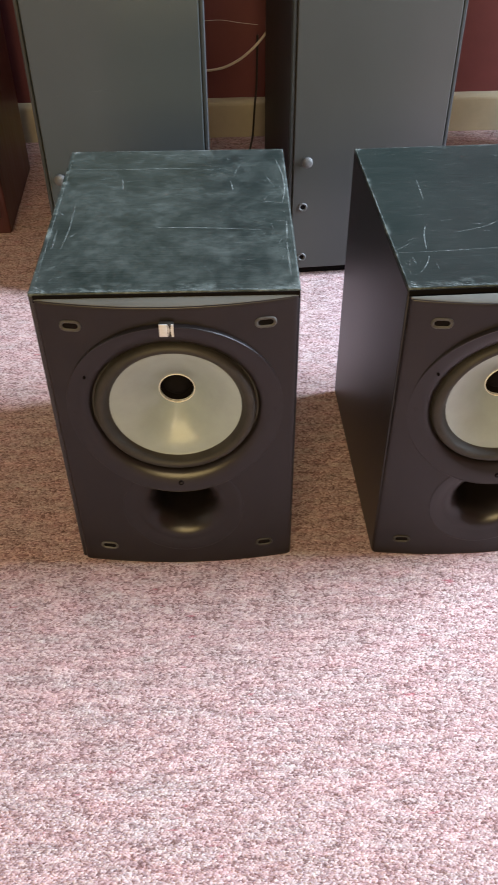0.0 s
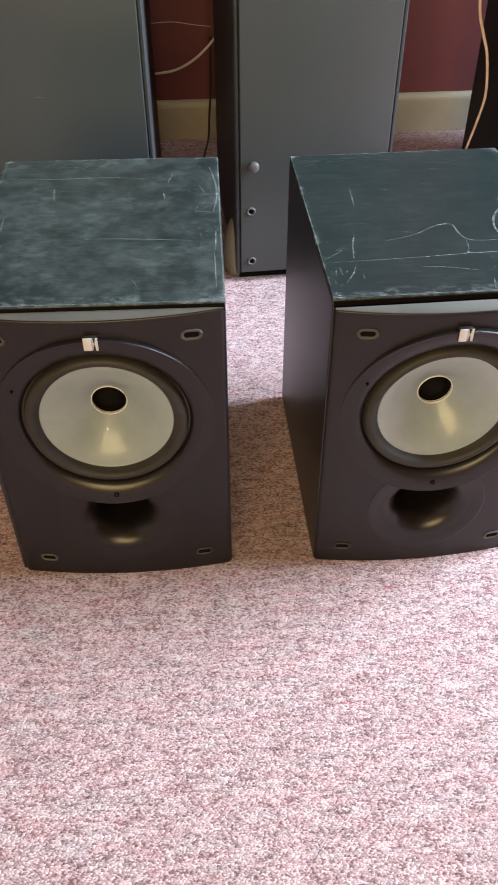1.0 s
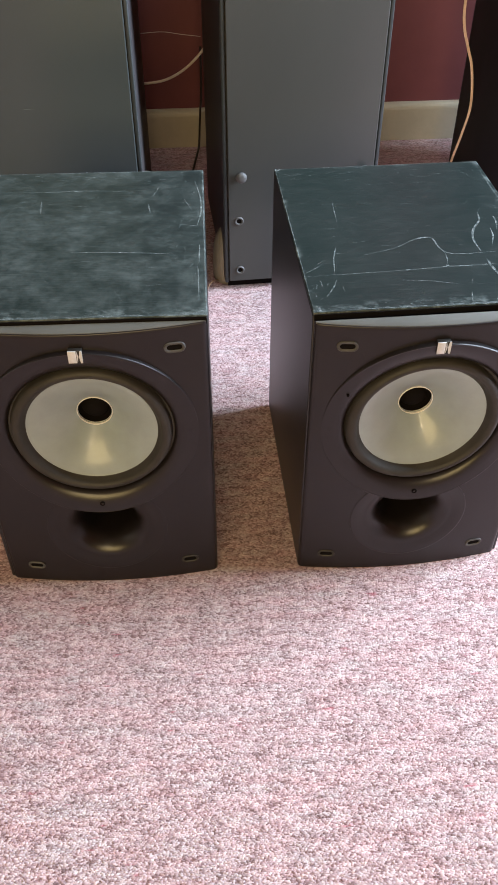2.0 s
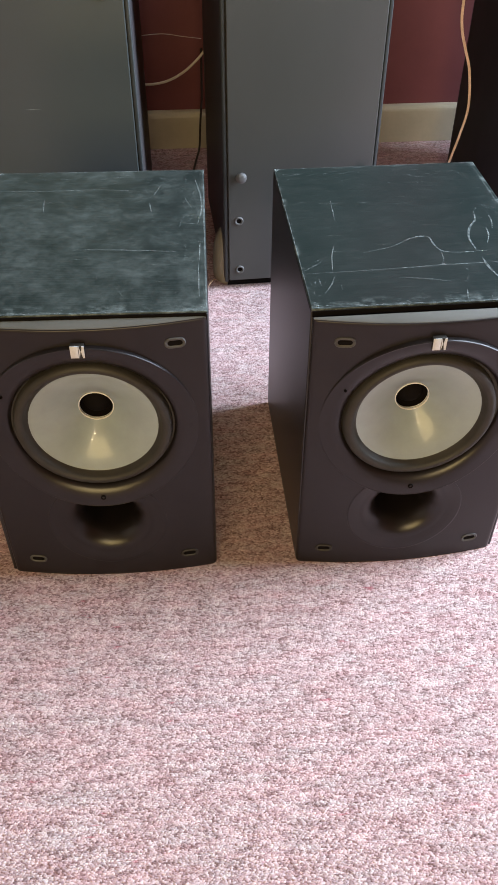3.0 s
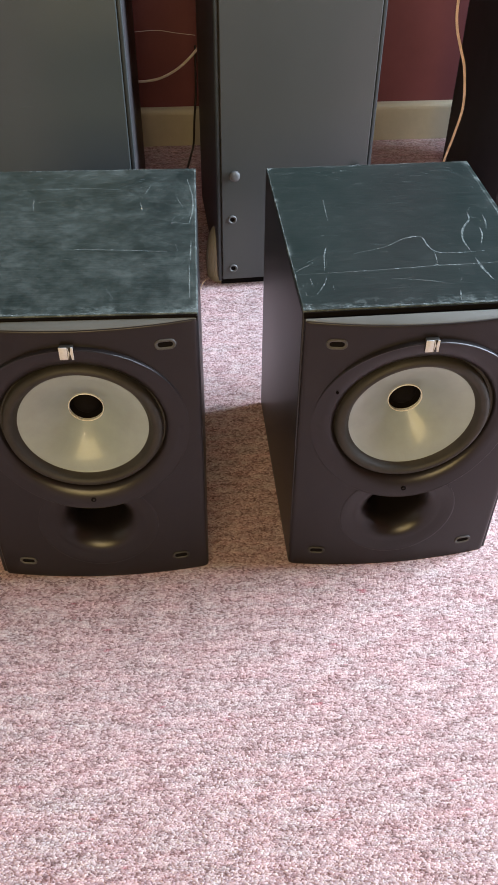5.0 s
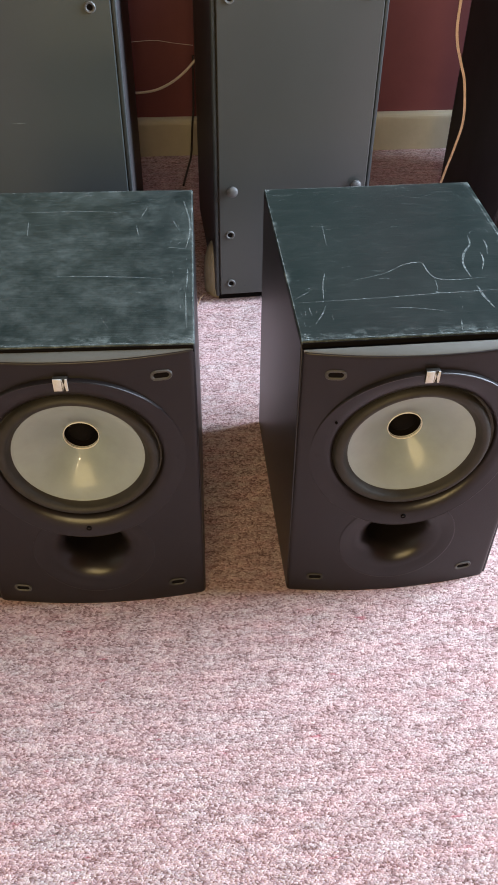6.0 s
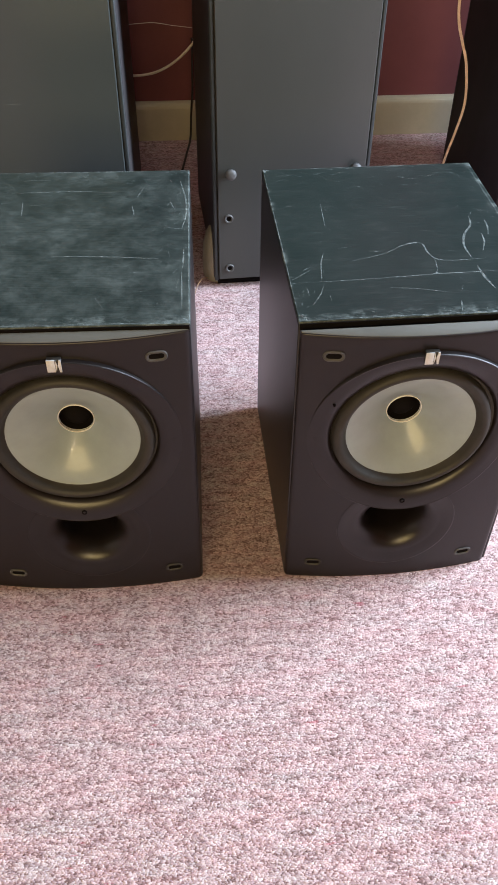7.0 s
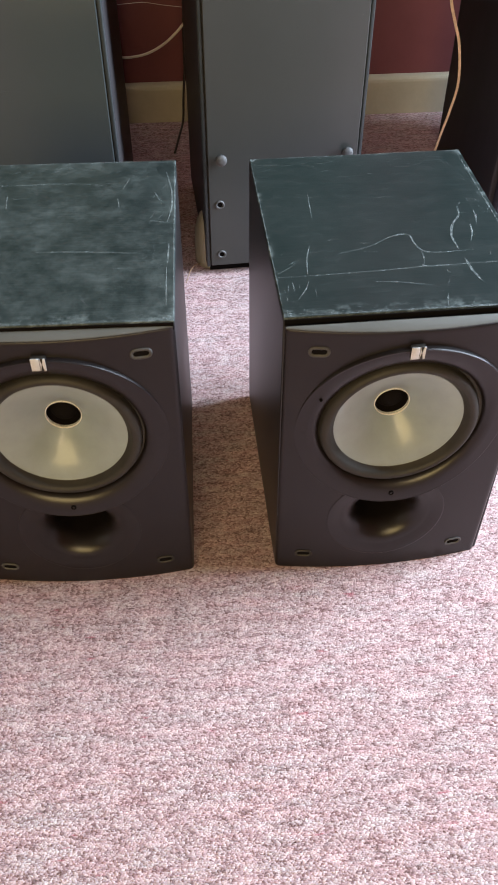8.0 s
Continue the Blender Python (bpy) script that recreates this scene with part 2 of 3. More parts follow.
WIRE_END = material("brown_amber_cable", (0.30, 0.18, 0.10), 0.4, 0.5, vary=0.2, scale=120)
DARK_CABLE = material("dark_cable_sheath", (0.03, 0.022, 0.02), 0.5, 0.4, vary=0.2, scale=120)
MAHOGANY = material("dark_red_wood", (0.055, 0.016, 0.017), 0.4, 0.5, vary=0.4, scale=18, stretch=(4, 4, 0.4), rough_vary=0.06)
CREAM_PLASTIC = material("cream_plastic", (0.27, 0.235, 0.16), 0.4, 0.5, vary=0.08, scale=30)
LAMP_TRIM = material("white_lamp_trim", (0.8, 0.79, 0.76), 0.4, 0.5, vary=0.03, scale=60)


# ---- mesh tools ----
def mesh_of(name, bm, mat, sharp=35):
    me = bpy.data.meshes.new(name)
    bmesh.ops.recalc_face_normals(bm, faces=bm.faces)
    bm.to_mesh(me)
    bm.free()
    me.materials.append(mat)
    me.shade_smooth()
    me.set_sharp_from_angle(angle=radians(sharp))
    # broad panels stay flat between their rounded edges
    for face in me.polygons:
        if face.area > 4e-4:
            face.use_smooth = False
    return me


def part(name, bm, mat, parent=None, label="", sharp=35):
    ob = new(name, mesh_of(name, bm, mat, sharp))
    ob.parent = parent
    if label:
        ob["label"] = label
    return ob


def box(x0, x1, y0, y1, z0, z1, bevel=0.0, segments=2, bm=None):
    bm = bm or bmesh.new()
    made = bmesh.ops.create_cube(bm, size=1, matrix=Matrix.LocRotScale(((x0 + x1) / 2, (y0 + y1) / 2, (z0 + z1) / 2), None, (x1 - x0, y1 - y0, z1 - z0)))
    if bevel:
        edges = {e for v in made["verts"] for e in v.link_edges}
        bmesh.ops.bevel(bm, geom=list(edges), offset=bevel, segments=segments, profile=0.5, affect="EDGES")
    return bm


def revolve(profile, place, segments=96, axis="z"):
    """Turns (radius, along) pairs round an axis; place maps (a, b, along) to a point."""
    bm = bmesh.new()
    rings = []
    for r, h in profile:
        if r < 1e-6:
            rings.append([bm.verts.new(place(0, 0, h))])
        else:
            rings.append([bm.verts.new(place(r * math.cos(2 * math.pi * k / segments), r * math.sin(2 * math.pi * k / segments), h)) for k in range(segments)])
    for a, b in zip(rings, rings[1:]):
        for k in range(segments):
            n = (k + 1) % segments
            quad = [a[k % len(a)], a[n % len(a)], b[n % len(b)], b[k % len(b)]]
            bm.faces.new(list(dict.fromkeys(quad)))
    return bm


def smooth_line(points, steps=8):
    """Points along a Catmull-Rom line through the given ones."""
    p = [Vector(q) for q in points]
    p = [2 * p[0] - p[1]] + p + [2 * p[-1] - p[-2]]
    out = []
    for a, b, c, d in zip(p, p[1:], p[2:], p[3:]):
        for k in range(steps):
            t = k / steps
            out.append(0.5 * ((2 * b) + (c - a) * t + (2 * a - 5 * b + 4 * c - d) * t * t + (3 * b - a - 3 * c + d) * t ** 3))
    return out + [p[-2]]


def tube(points, radius, sides=10, bm=None, offset=(0, 0, 0)):
    bm = bm or bmesh.new()
    line = [q + Vector(offset) for q in smooth_line(points)]
    rings = []
    for k, q in enumerate(line):
        along = (line[min(k + 1, len(line) - 1)] - line[max(k - 1, 0)]).normalized()
        side = along.orthogonal().normalized() if k == 0 else (side - along * side.dot(along)).normalized()
        up = along.cross(side)
        rings.append([bm.verts.new(q + radius * (math.cos(a) * side + math.sin(a) * up)) for a in [2 * math.pi * n / sides for n in range(sides)]])
    for a, b in zip(rings, rings[1:]):
        for n in range(sides):
            bm.faces.new([a[n], a[(n + 1) % sides], b[(n + 1) % sides], b[n]])
    bm.faces.new(rings[0][::-1]), bm.faces.new(rings[-1])
    return bm


def ribbon(bm, points, width, z):
    """A thin tapered streak lying on a level surface."""
    line = smooth_line([(x, y, z) for x, y in points], 6)
    left, right = [], []
    for k, q in enumerate(line):
        along = (line[min(k + 1, len(line) - 1)] - line[max(k - 1, 0)]).normalized()
        w = width * (0.25 + 0.75 * math.sin(math.pi * (k + 0.5) / (len(line)))) * random.uniform(0.88, 1.1) / 2
        side = Vector((-along.y, along.x, 0)) * w
        left.append(bm.verts.new(q + side)), right.append(bm.verts.new(q - side))
    for k in range(len(line) - 1):
        bm.faces.new([left[k], right[k], right[k + 1], left[k + 1]])


def empty(name, m, label, category, group="", kind=""):
    ob = new(name)
    ob.empty_display_size = 0.05
    ob.matrix_world = m
    return tagged(ob, label, category, group, kind)


# ---- the room ----
def plain(name, bm, mat, label):
    return tagged(part(name, bm, mat), label, name.split("_")[0], kind="structure")


floor = plain("floor", box(ROOM_W - 0.1, ROOM_E + 0.1, ROOM_S - 0.1, ROOM_N + 0.1, -0.1, -0.0005), CARPET, "mottled pink and grey loop pile carpet")
north = plain("wall_north", box(ROOM_W - 0.2, ROOM_E + 0.3, 0, 0.1, -0.0005, ROOM_H), WALL, "maroon painted wall behind the loudspeakers")
north.matrix_world = pose(0, WALL_Y, 0, 0, 0, WALL_TURN)
# out of view; pale so that it reflects light towards the left side
plain("wall_west", box(ROOM_W - 0.1, ROOM_W, ROOM_S, ROOM_N, -0.0005, ROOM_H), WALL_PLAIN, "unseen side wall, cream to bounce light from the left")
# unseen wall; its opening is added to let the warm light in
wall_south = bmesh.new()
box(ROOM_W - 0.1, FRONT_X0, ROOM_S - 0.12, ROOM_S, -0.0005, ROOM_H, bm=wall_south)
box(FRONT_X1, ROOM_E + 0.1, ROOM_S - 0.12, ROOM_S, -0.0005, ROOM_H, bm=wall_south)
box(FRONT_X0, FRONT_X1, ROOM_S - 0.12, ROOM_S, -0.0005, FRONT_Z0, bm=wall_south)
box(FRONT_X0, FRONT_X1, ROOM_S - 0.12, ROOM_S, FRONT_Z1, ROOM_H, bm=wall_south)
plain("wall_south", wall_south, WALL, "unseen maroon wall with an opening added for the warm light")
# out of view; its dim colour limits the light bounced into the shadows
plain("ceiling", box(ROOM_W - 0.1, ROOM_E + 0.1, ROOM_S - 0.1, ROOM_N + 0.1, ROOM_H, ROOM_H + 0.1), CEILING, "unseen ceiling, dim tan to keep bounced light low")
wall_east = bmesh.new()
box(ROOM_E, ROOM_E + 0.12, ROOM_S, WIN_Y0, -0.0005, ROOM_H, bm=wall_east)
box(ROOM_E, ROOM_E + 0.12, WIN_Y1, ROOM_N, -0.0005, ROOM_H, bm=wall_east)
box(ROOM_E, ROOM_E + 0.12, WIN_Y0, WIN_Y1, -0.0005, WIN_Z0, bm=wall_east)
box(ROOM_E, ROOM_E + 0.12, WIN_Y0, WIN_Y1, WIN_Z1, ROOM_H, bm=wall_east)
plain("wall_east", wall_east, WALL, "maroon painted wall with a wide shop window")


def skirting():
    """A board with a rounded, stepped top edge."""
    section = [(0, 0), (-0.016, 0), (-0.016, 0.0655), (-0.0150, 0.0700), (-0.0125, 0.0735), (-0.009, 0.0755), (-0.004, 0.0765), (0, 0.0765)]
    bm = bmesh.new()
    ends = [[bm.verts.new((x, y, z)) for y, z in section] for x in (ROOM_W, ROOM_E)]
    for k in range(len(section)):
        n = (k + 1) % len(section)
        bm.faces.new([ends[0][k], ends[0][n], ends[1][n], ends[1][k]])
    bm.faces.new(ends[0]), bm.faces.new(ends[1][::-1])
    return bm


skirt = plain("baseboard", skirting(), SKIRTING, "cream painted wooden baseboard along the maroon wall")
skirt.matrix_world = pose(0, WALL_Y, 0, 0, 0, WALL_TURN)

# unseen pendant lamps that make the cone glints; cords and shades are added
for px, py, pz in PENDANTS:
    lamp = empty("pendant_spotlight", pose(px, py, ROOM_H), "unseen warm lamp for the cone glints, modelled as a white hanging pendant", "lamp", "pendant spotlights")
    drop = pz - ROOM_H
    part("cord", tube([(0, -0.06, 0), (0, -0.06, drop / 2), (0, -0.06, drop + 0.06)], 0.003, 8), DARK_CABLE, lamp, "thin dark cord")
    shade = revolve([(0.0, -0.105), (0.018, -0.10), (0.030, -0.07), (0.040, -0.03), (0.046, 0.012), (0.043, 0.012), (0.036, -0.03), (0.033, -0.012), (0, -0.012)], lambda a, b, h: (a, b, h), 40)
    aim = look((px, py, pz), (0.15, 0.6, 0.2)).to_3x3().to_4x4()
    shade.transform(Matrix.Translation((0, 0, drop)) @ aim @ Matrix.Diagonal((1, 1, -1, 1)))
    part("shade", shade, LAMP_TRIM, lamp, "small white metal shade")


# ---- bookshelf loudspeakers ----
W, D = 0.225, 0.281
BAFFLE_TOP = 0.3335
DRIVER_Z, PORT_Z, CONE_SEAT = 0.2150, 0.0850, 0.0102


def bulge(x):
    return 0.0025 + 0.0098 * (1 - (x / (W / 2)) ** 2)


def dip(x):
    """The front's top edge sags towards its middle."""
    return 0.0030 * (1 - (x / (W / 2)) ** 2)


def baffle_mesh():
    """The bowed front moulding, open behind the driver and the port."""
    bm = bmesh.new()
    x_half, z0, z1, edge = W / 2 - 0.0008, 0.0, BAFFLE_TOP, 0.0045
    xs = [-x_half + 0.0] + [-x_half + edge * k for k in (0.06, 0.25, 0.6, 1)] + list(np.linspace(-x_half + 0.0065, x_half - 0.0065, 84)) + [x_half - edge * k for k in (1, 0.6, 0.25, 0.06)] + [x_half]
    zs = [z0, z0 + 0.0003, z0 + 0.0011, z0 + 0.0022] + list(np.linspace(z0 + 0.005, z1 - 0.005, 126)) + [z1 - 0.0016, z1 - 0.0008, z1 - 0.0002, z1]
    def drop(d, r):
        return 0 if d >= r else r - math.sqrt(max(0, r * r - (r - d) ** 2))
    grid = []
    for z in zs:
        row = []
        for x in xs:
            d = 0.55 * drop(x_half - abs(x), edge) + drop(z - z0, 0.0022) + drop(z1 - z, 0.0016)
            row.append(bm.verts.new((x, -bulge(x) + d, z - dip(x) * max(0, (z - 0.30) / (z1 - 0.30)))))
        grid.append(row)
    for j in range(len(zs) - 1):
        for k in range(len(xs) - 1):
            cx, cz = (xs[k] + xs[k + 1]) / 2, (zs[j] + zs[j + 1]) / 2
            if math.hypot(cx, cz - DRIVER_Z) > 0.089 and math.hypot(cx, cz - PORT_Z) > 0.0600:
                bm.faces.new([grid[j][k], grid[j][k + 1], grid[j + 1][k + 1], grid[j + 1][k]])
    loose = [v for v in bm.verts if not v.link_faces]
    bmesh.ops.delete(bm, geom=loose, context="VERTS")
    rim = [grid[0][k] for k in range(len(xs))] + [grid[j][-1] for j in range(1, len(zs))] + [grid[-1][k] for k in range(len(xs) - 2, -1, -1)] + [grid[j][0] for j in range(len(zs) - 2, 0, -1)]
    back = [bm.verts.new((v.co.x, -0.0006, v.co.z)) for v in rim]
    for k in range(len(rim)):
        n = (k + 1) % len(rim)
        bm.faces.new([rim[k], back[k], back[n], rim[n]])
    return bm


def shell(H, overhang):
    """The cabinet: a box open at the front, with walls 12 mm thick."""
    bm = box(-W / 2 - max(0, -overhang), W / 2 + max(0, overhang), 0, D, 0, H - 0.0035, 0.0014)
    bm.faces.ensure_lookup_table()
    face = min(bm.faces, key=lambda f: f.calc_center_median().y)
    bmesh.ops.inset_individual(bm, faces=[face], thickness=0.011)
    moved = bmesh.ops.extrude_face_region(bm, geom=[face])
    bmesh.ops.translate(bm, vec=(0, D - 0.02, 0), verts=[v for v in moved["geom"] if isinstance(v, bmesh.types.BMVert)])
    bmesh.ops.delete(bm, geom=[face], context="FACES_ONLY")
    return bm


def on_baffle(cz, cx=0.0):
    """Places turned profiles on the bowed front; along counts outwards."""
    return lambda a, b, h: (cx + a, -bulge(cx + a) - h, cz + b)


def on_ring(a, b, h):
    """The driver ring stands proud above and below and melts into the front at its sides."""
    r = math.hypot(a, b)
    up = b / r if r > 0 else 0.0
    rise = (abs(up) ** 1.6 if up > 0 else 0.75 * abs(up) ** 2.2) if h > 0 else 1.0
    return (a, -bulge(a) - h * rise, DRIVER_Z + b)


def flat_on(cz, base):
    return lambda a, b, h: (a, -base - h, cz + b)


def stadium(bm, levels, cx, cz, half):
    """Rings of a long-hole shape: (radius, height) outwards from the bowed front."""
    rings = []
    for r, h in levels:
        ring = []
        for k in range(20):
            a = math.pi * (k if k < 10 else k - 10) / 9 - math.pi / 2 + (math.pi if k >= 10 else 0)
            x, z = cx + (half if k < 10 else -half) + r * math.cos(a), cz + r * math.sin(a)
            ring.append(bm.verts.new((x, -bulge(x) - h, z)))
        rings.append(ring)
    for a, b in zip(rings, rings[1:]):
        for k in range(20):
            bm.faces.new([a[k], a[(k + 1) % 20], b[(k + 1) % 20], b[k]])
    return rings


def disc_ring(cx, cz, r, h):
    return revolve([(r, -0.001), (r, h), (r * 0.7, h + 0.0003), (r * 0.55, h), (r * 0.5, h - 0.001), (0, h - 0.001)], on_baffle(cz, cx), 20)


def bookshelf_speaker(m, label, streaks, seed, H, shaded_side, tilt=0.0, sag=0.0, offset=0.0, overhang=0.0):
    random.seed(seed)
    sp = empty("bookshelf_speaker", m, label, "loudspeaker", "pair of bookshelf loudspeakers")
    part("cabinet", shell(H, overhang), VINYL_SIDE, sp, "black vinyl wrapped cabinet", 30)
    part("top_panel", box(-W / 2 - max(0, -overhang), W / 2 + max(0, overhang), -0.0006, D, H - 0.0034, H, 0.0012), VINYL_STREAKED if tilt else VINYL_CLOUDY, sp, "scuffed and scratched black vinyl top", 30)
    part("baffle", baffle_mesh(), PLASTIC, sp, "bowed matt black plastic front", 40)
    bm = bmesh.new()
    cols = []
    for x in np.linspace(-W / 2 + 0.0016, W / 2 - 0.0016, 40):
        y1 = -bulge(x) + 0.0012
        cols.append([bm.verts.new((x, y, z)) for y, z in ((-0.0004, BAFFLE_TOP - 0.004), (-0.0004, BAFFLE_TOP + 0.0010), (y1 + 0.0004, BAFFLE_TOP + 0.0006 - dip(x)), (y1, BAFFLE_TOP + 0.0001 - dip(x)), (y1, BAFFLE_TOP - 0.001 - dip(x)))])
    for a, b in zip(cols, cols[1:]):
        for k in range(5):
            n = (k + 1) % 5
            bm.faces.new([a[k], a[n], b[n], b[k]])
    bm.faces.new(cols[0]), bm.faces.new(cols[-1][::-1])
    part("top_lip", bm, LIP, sp, "lighter grey plastic lip above the front")
    # solid black strip paints the shade under the top panel's front edge
    part("gap_shade_strip", box(-W / 2 + 0.001, W / 2 - 0.001, -0.0016, 0.0004, BAFFLE_TOP - 0.004, H - 0.0016), HOLE, sp, "black strip standing in for shade below the top edge")
    ring = part("trim_ring", revolve([(0.1004, -0.001), (0.1000, 0.0002), (0.0998, 0.0034), (0.0995, 0.0046), (0.0990, 0.0052), (0.0982, 0.0047), (0.0974, 0.0046), (0.095, 0.0043), (0.090, 0.0030), (0.085, 0.0010), (0.0805, -0.0018), (0.0778, -0.0045), (0.0768, -0.0075), (0.0768, -0.016)],
                on_ring, 128), RING_PLASTIC, sp, "dished satin black driver surround ring", 50)
    driver = part("driver", revolve([(0.079, -0.009), (0.0755, -0.009), (0.0750, -0.0075), (0.0740, -0.0072)], flat_on(DRIVER_Z, CONE_SEAT), 128), RUBBER, sp, "coaxial driver with a cream cone")
    part("surround", revolve([(0.0752, -0.009), (0.0746, -0.0045), (0.0732, -0.0018), (0.0708, -0.0002), (0.0685, 0.0002), (0.0664, -0.0008), (0.0647, -0.0030), (0.0634, -0.0062), (0.0612, -0.0085)], flat_on(DRIVER_Z, CONE_SEAT), 128), RUBBER, driver, "black rubber half-roll surround", 60)
    cone = [(0.0625, -0.0072)] + [(0.0615 - 0.0455 * t, -0.0082 - 0.0285 * t ** 1.35) for t in np.linspace(0, 1, 16)]
    part("cone", revolve(cone, flat_on(DRIVER_Z, CONE_SEAT), 128), CONE, driver, "cream translucent plastic cone", 60)
    part("tweeter_rim", revolve([(0.0173, -0.0372), (0.0172, -0.0349), (0.0169, -0.0345), (0.0165, -0.0349), (0.0163, -0.0385)], flat_on(DRIVER_Z, CONE_SEAT), 64), PALE_RIM, driver, "thin bright metal tweeter rim")
    part("tweeter", revolve([(0.0165, -0.0372), (0.0158, -0.041), (0.0135, -0.044), (0.0122, -0.042), (0.0085, -0.0385), (0.0043, -0.037), (0, -0.0365)], flat_on(DRIVER_Z, CONE_SEAT), 64), HOLE, driver, "black tweeter dome")
    port = [(0.0622, -0.0015), (0.0619, 0.0002), (0.0612, 0.0005), (0.0600, 0.0004), (0.0575, 0.0000), (0.0530, -0.0008), (0.0490, -0.0022)] + [(0.0482 - 0.0205 * math.sin(t), -0.0026 - 0.026 * (1 - math.cos(t))) for t in np.linspace(0.08, 1.5, 20)] + [(0.0277, -0.050), (0.0277, -0.12)]
    bm = revolve(port, on_baffle(PORT_Z), 96)
    hidden = [v for v in bm.verts if math.hypot(v.co.x, v.co.z - DRIVER_Z) < 0.0962 and v.co.y < -bulge(v.co.x) + 0.012]
    bmesh.ops.delete(bm, geom=hidden, context="VERTS")
    horn = part("port", bm, RING_PLASTIC, sp, "flared black bass port", 50)
    part("port_end", revolve([(0.0276, -0.1195), (0, -0.1195)], on_baffle(PORT_Z), 48), HOLE, horn)
    for cx in (-0.083, 0.083):
        for cz in (0.0268, 0.3108):
            bm = bmesh.new()
            stadium(bm, [(0.0057, -0.0012), (0.0055, 0.0006), (0.0048, 0.0013), (0.0036, 0.0012), (0.0026, 0.0003), (0.0024, -0.0016)], cx, cz, 0.0040)
            # lower inner socket gets black rubber: its shade is put into the colour
            socket = part("grille_socket", bm, RUBBER if cz < 0.1 and cx * shaded_side > 0 else SOCKET, sp, "grey oval grille socket" if cz > 0.1 else "")
            # flat face on an unbroken front; its black stands for the slot's shaded inside
            bm = bmesh.new()
            bm.faces.new(stadium(bm, [(0.0027, 0.00035)], cx, cz, 0.0040)[0])
            part("slot", bm, HOLE, socket)
    for k, (cx, cz) in enumerate(((-0.0785, 0.2565), (0.0, 0.1265))):
        part("screw", disc_ring(cx, cz, 0.0013 if k < 1 else 0.0026, 0.0022 if k < 1 else 0.0026), HOLE, sp)
    # badge: a plain plate of light panels
    badge = part("badge", box(-0.0072, 0.0072, -0.0018, 0.0030, -0.0066, 0.0059, 0.0003), RUBBER, sp, "small silver badge plate")
    badge.matrix_basis = Matrix.Translation((-0.001, -bulge(0) - 0.0036, DRIVER_Z + 0.0968)) @ pose(0, 0, 0, -1) @ Matrix.Diagonal((0.84, 1, 0.97, 1))
    part("panel", box(-0.0072, 0.0012, -0.0026, -0.0016, -0.0066, 0.0060, 0.0002), SILVER, badge)
    bm = bmesh.new()
    for tri in (((0.0018, -0.0066), (0.0034, 0.0000), (0.0018, 0.0060)), ((0.0072, -0.0066), (0.0072, 0.0060), (0.0052, 0.0060), (0.0040, 0.0000), (0.0052, -0.0066))):
        front = [bm.verts.new((x, -0.0026, z)) for x, z in tri]
        rear = [bm.verts.new((x, -0.0016, z)) for x, z in tri]
        bm.faces.new(front), bm.faces.new(rear[::-1])
        for a in range(len(tri)):
            n = (a + 1) % len(tri)
            bm.faces.new([front[a], rear[a], rear[n], front[n]])
    part("panel", bm, SILVER, badge)
    # the whole front leans by a loose degree and sits a little low
    for ob in sp.children:
        if ob.name.split(".")[0] not in ("cabinet", "top_panel", "gap_shade_strip"):
            ob.matrix_basis = pose(0, 0, -sag, tilt) @ ob.matrix_basis
    driver.location.x += offset
    # scratches and chipped edges on the top
    bm = bmesh.new()
    for width, pts in streaks:
        ribbon(bm, pts, width * 1.3, H + 0.00012)
    for _ in range(30):
        x, y, l = random.uniform(-0.105, 0.1), random.uniform(0.01, 0.27), random.uniform(0.003, 0.02)
        lean = random.gauss(0, 0.12) if random.random() < 0.75 else random.uniform(-1.4, 1.4)
        ribbon(bm, [(x, y), (min(0.11, x + l * math.cos(lean)), min(0.279, max(0.002, y + l * math.sin(lean))))], random.uniform(0.00012, 0.00032), H + 0.00016)
    # fine rubs crowd the rear edge and the outer corners
    for _ in range(90):
        where = random.random()
        if where < 0.45:
            x, y, lean = random.uniform(-0.108, 0.095), D - 0.003 - abs(random.gauss(0, 0.016)), random.gauss(0, 0.15)
        elif where < 0.75:
            x, y, lean = 0.108 - abs(random.gauss(0, 0.014)), random.uniform(0.01, 0.27), random.uniform(0.9, 2.0)
        else:
            x, y, lean = -0.108 + abs(random.gauss(0, 0.012)), random.uniform(0.006, 0.10), random.uniform(0.4, 1.8)
        l = random.uniform(0.003, 0.014)
        ex, ey = max(-0.111, min(0.111, x + l * math.cos(lean))), max(0.002, min(D - 0.0015, y + l * math.sin(lean)))
        ribbon(bm, [(x, y), (ex, ey)], random.uniform(0.00012, 0.0004), H + 0.00014)
    for x0, y0, x1, y1, w in ((-0.111, 0.0012, 0.111, 0.0012, 0.0007), (-0.111, D - 0.0016, 0.111, D - 0.0016, 0.0006), (-0.1113, 0.002, -0.1113, D - 0.002, 0.0006), (0.1113, 0.002, 0.1113, D - 0.002, 0.0008)):
        ribbon(bm, [(x0 + (x1 - x0) * k / 12, y0 + (y1 - y0) * k / 12) for k in range(13)], w, H + 0.0001)
    for _ in range(150):
        l, t = random.uniform(0.0006, 0.0026), random.random() ** (1.7 if tilt else 1.0)
        x = -0.110 + 0.218 * t
        y = abs(random.gauss(0.0015, 0.0035)) + 0.001 if random.random() < 0.55 else D - 0.002 - abs(random.gauss(0.0, 0.007))
        lean = random.gauss(0, 0.5)
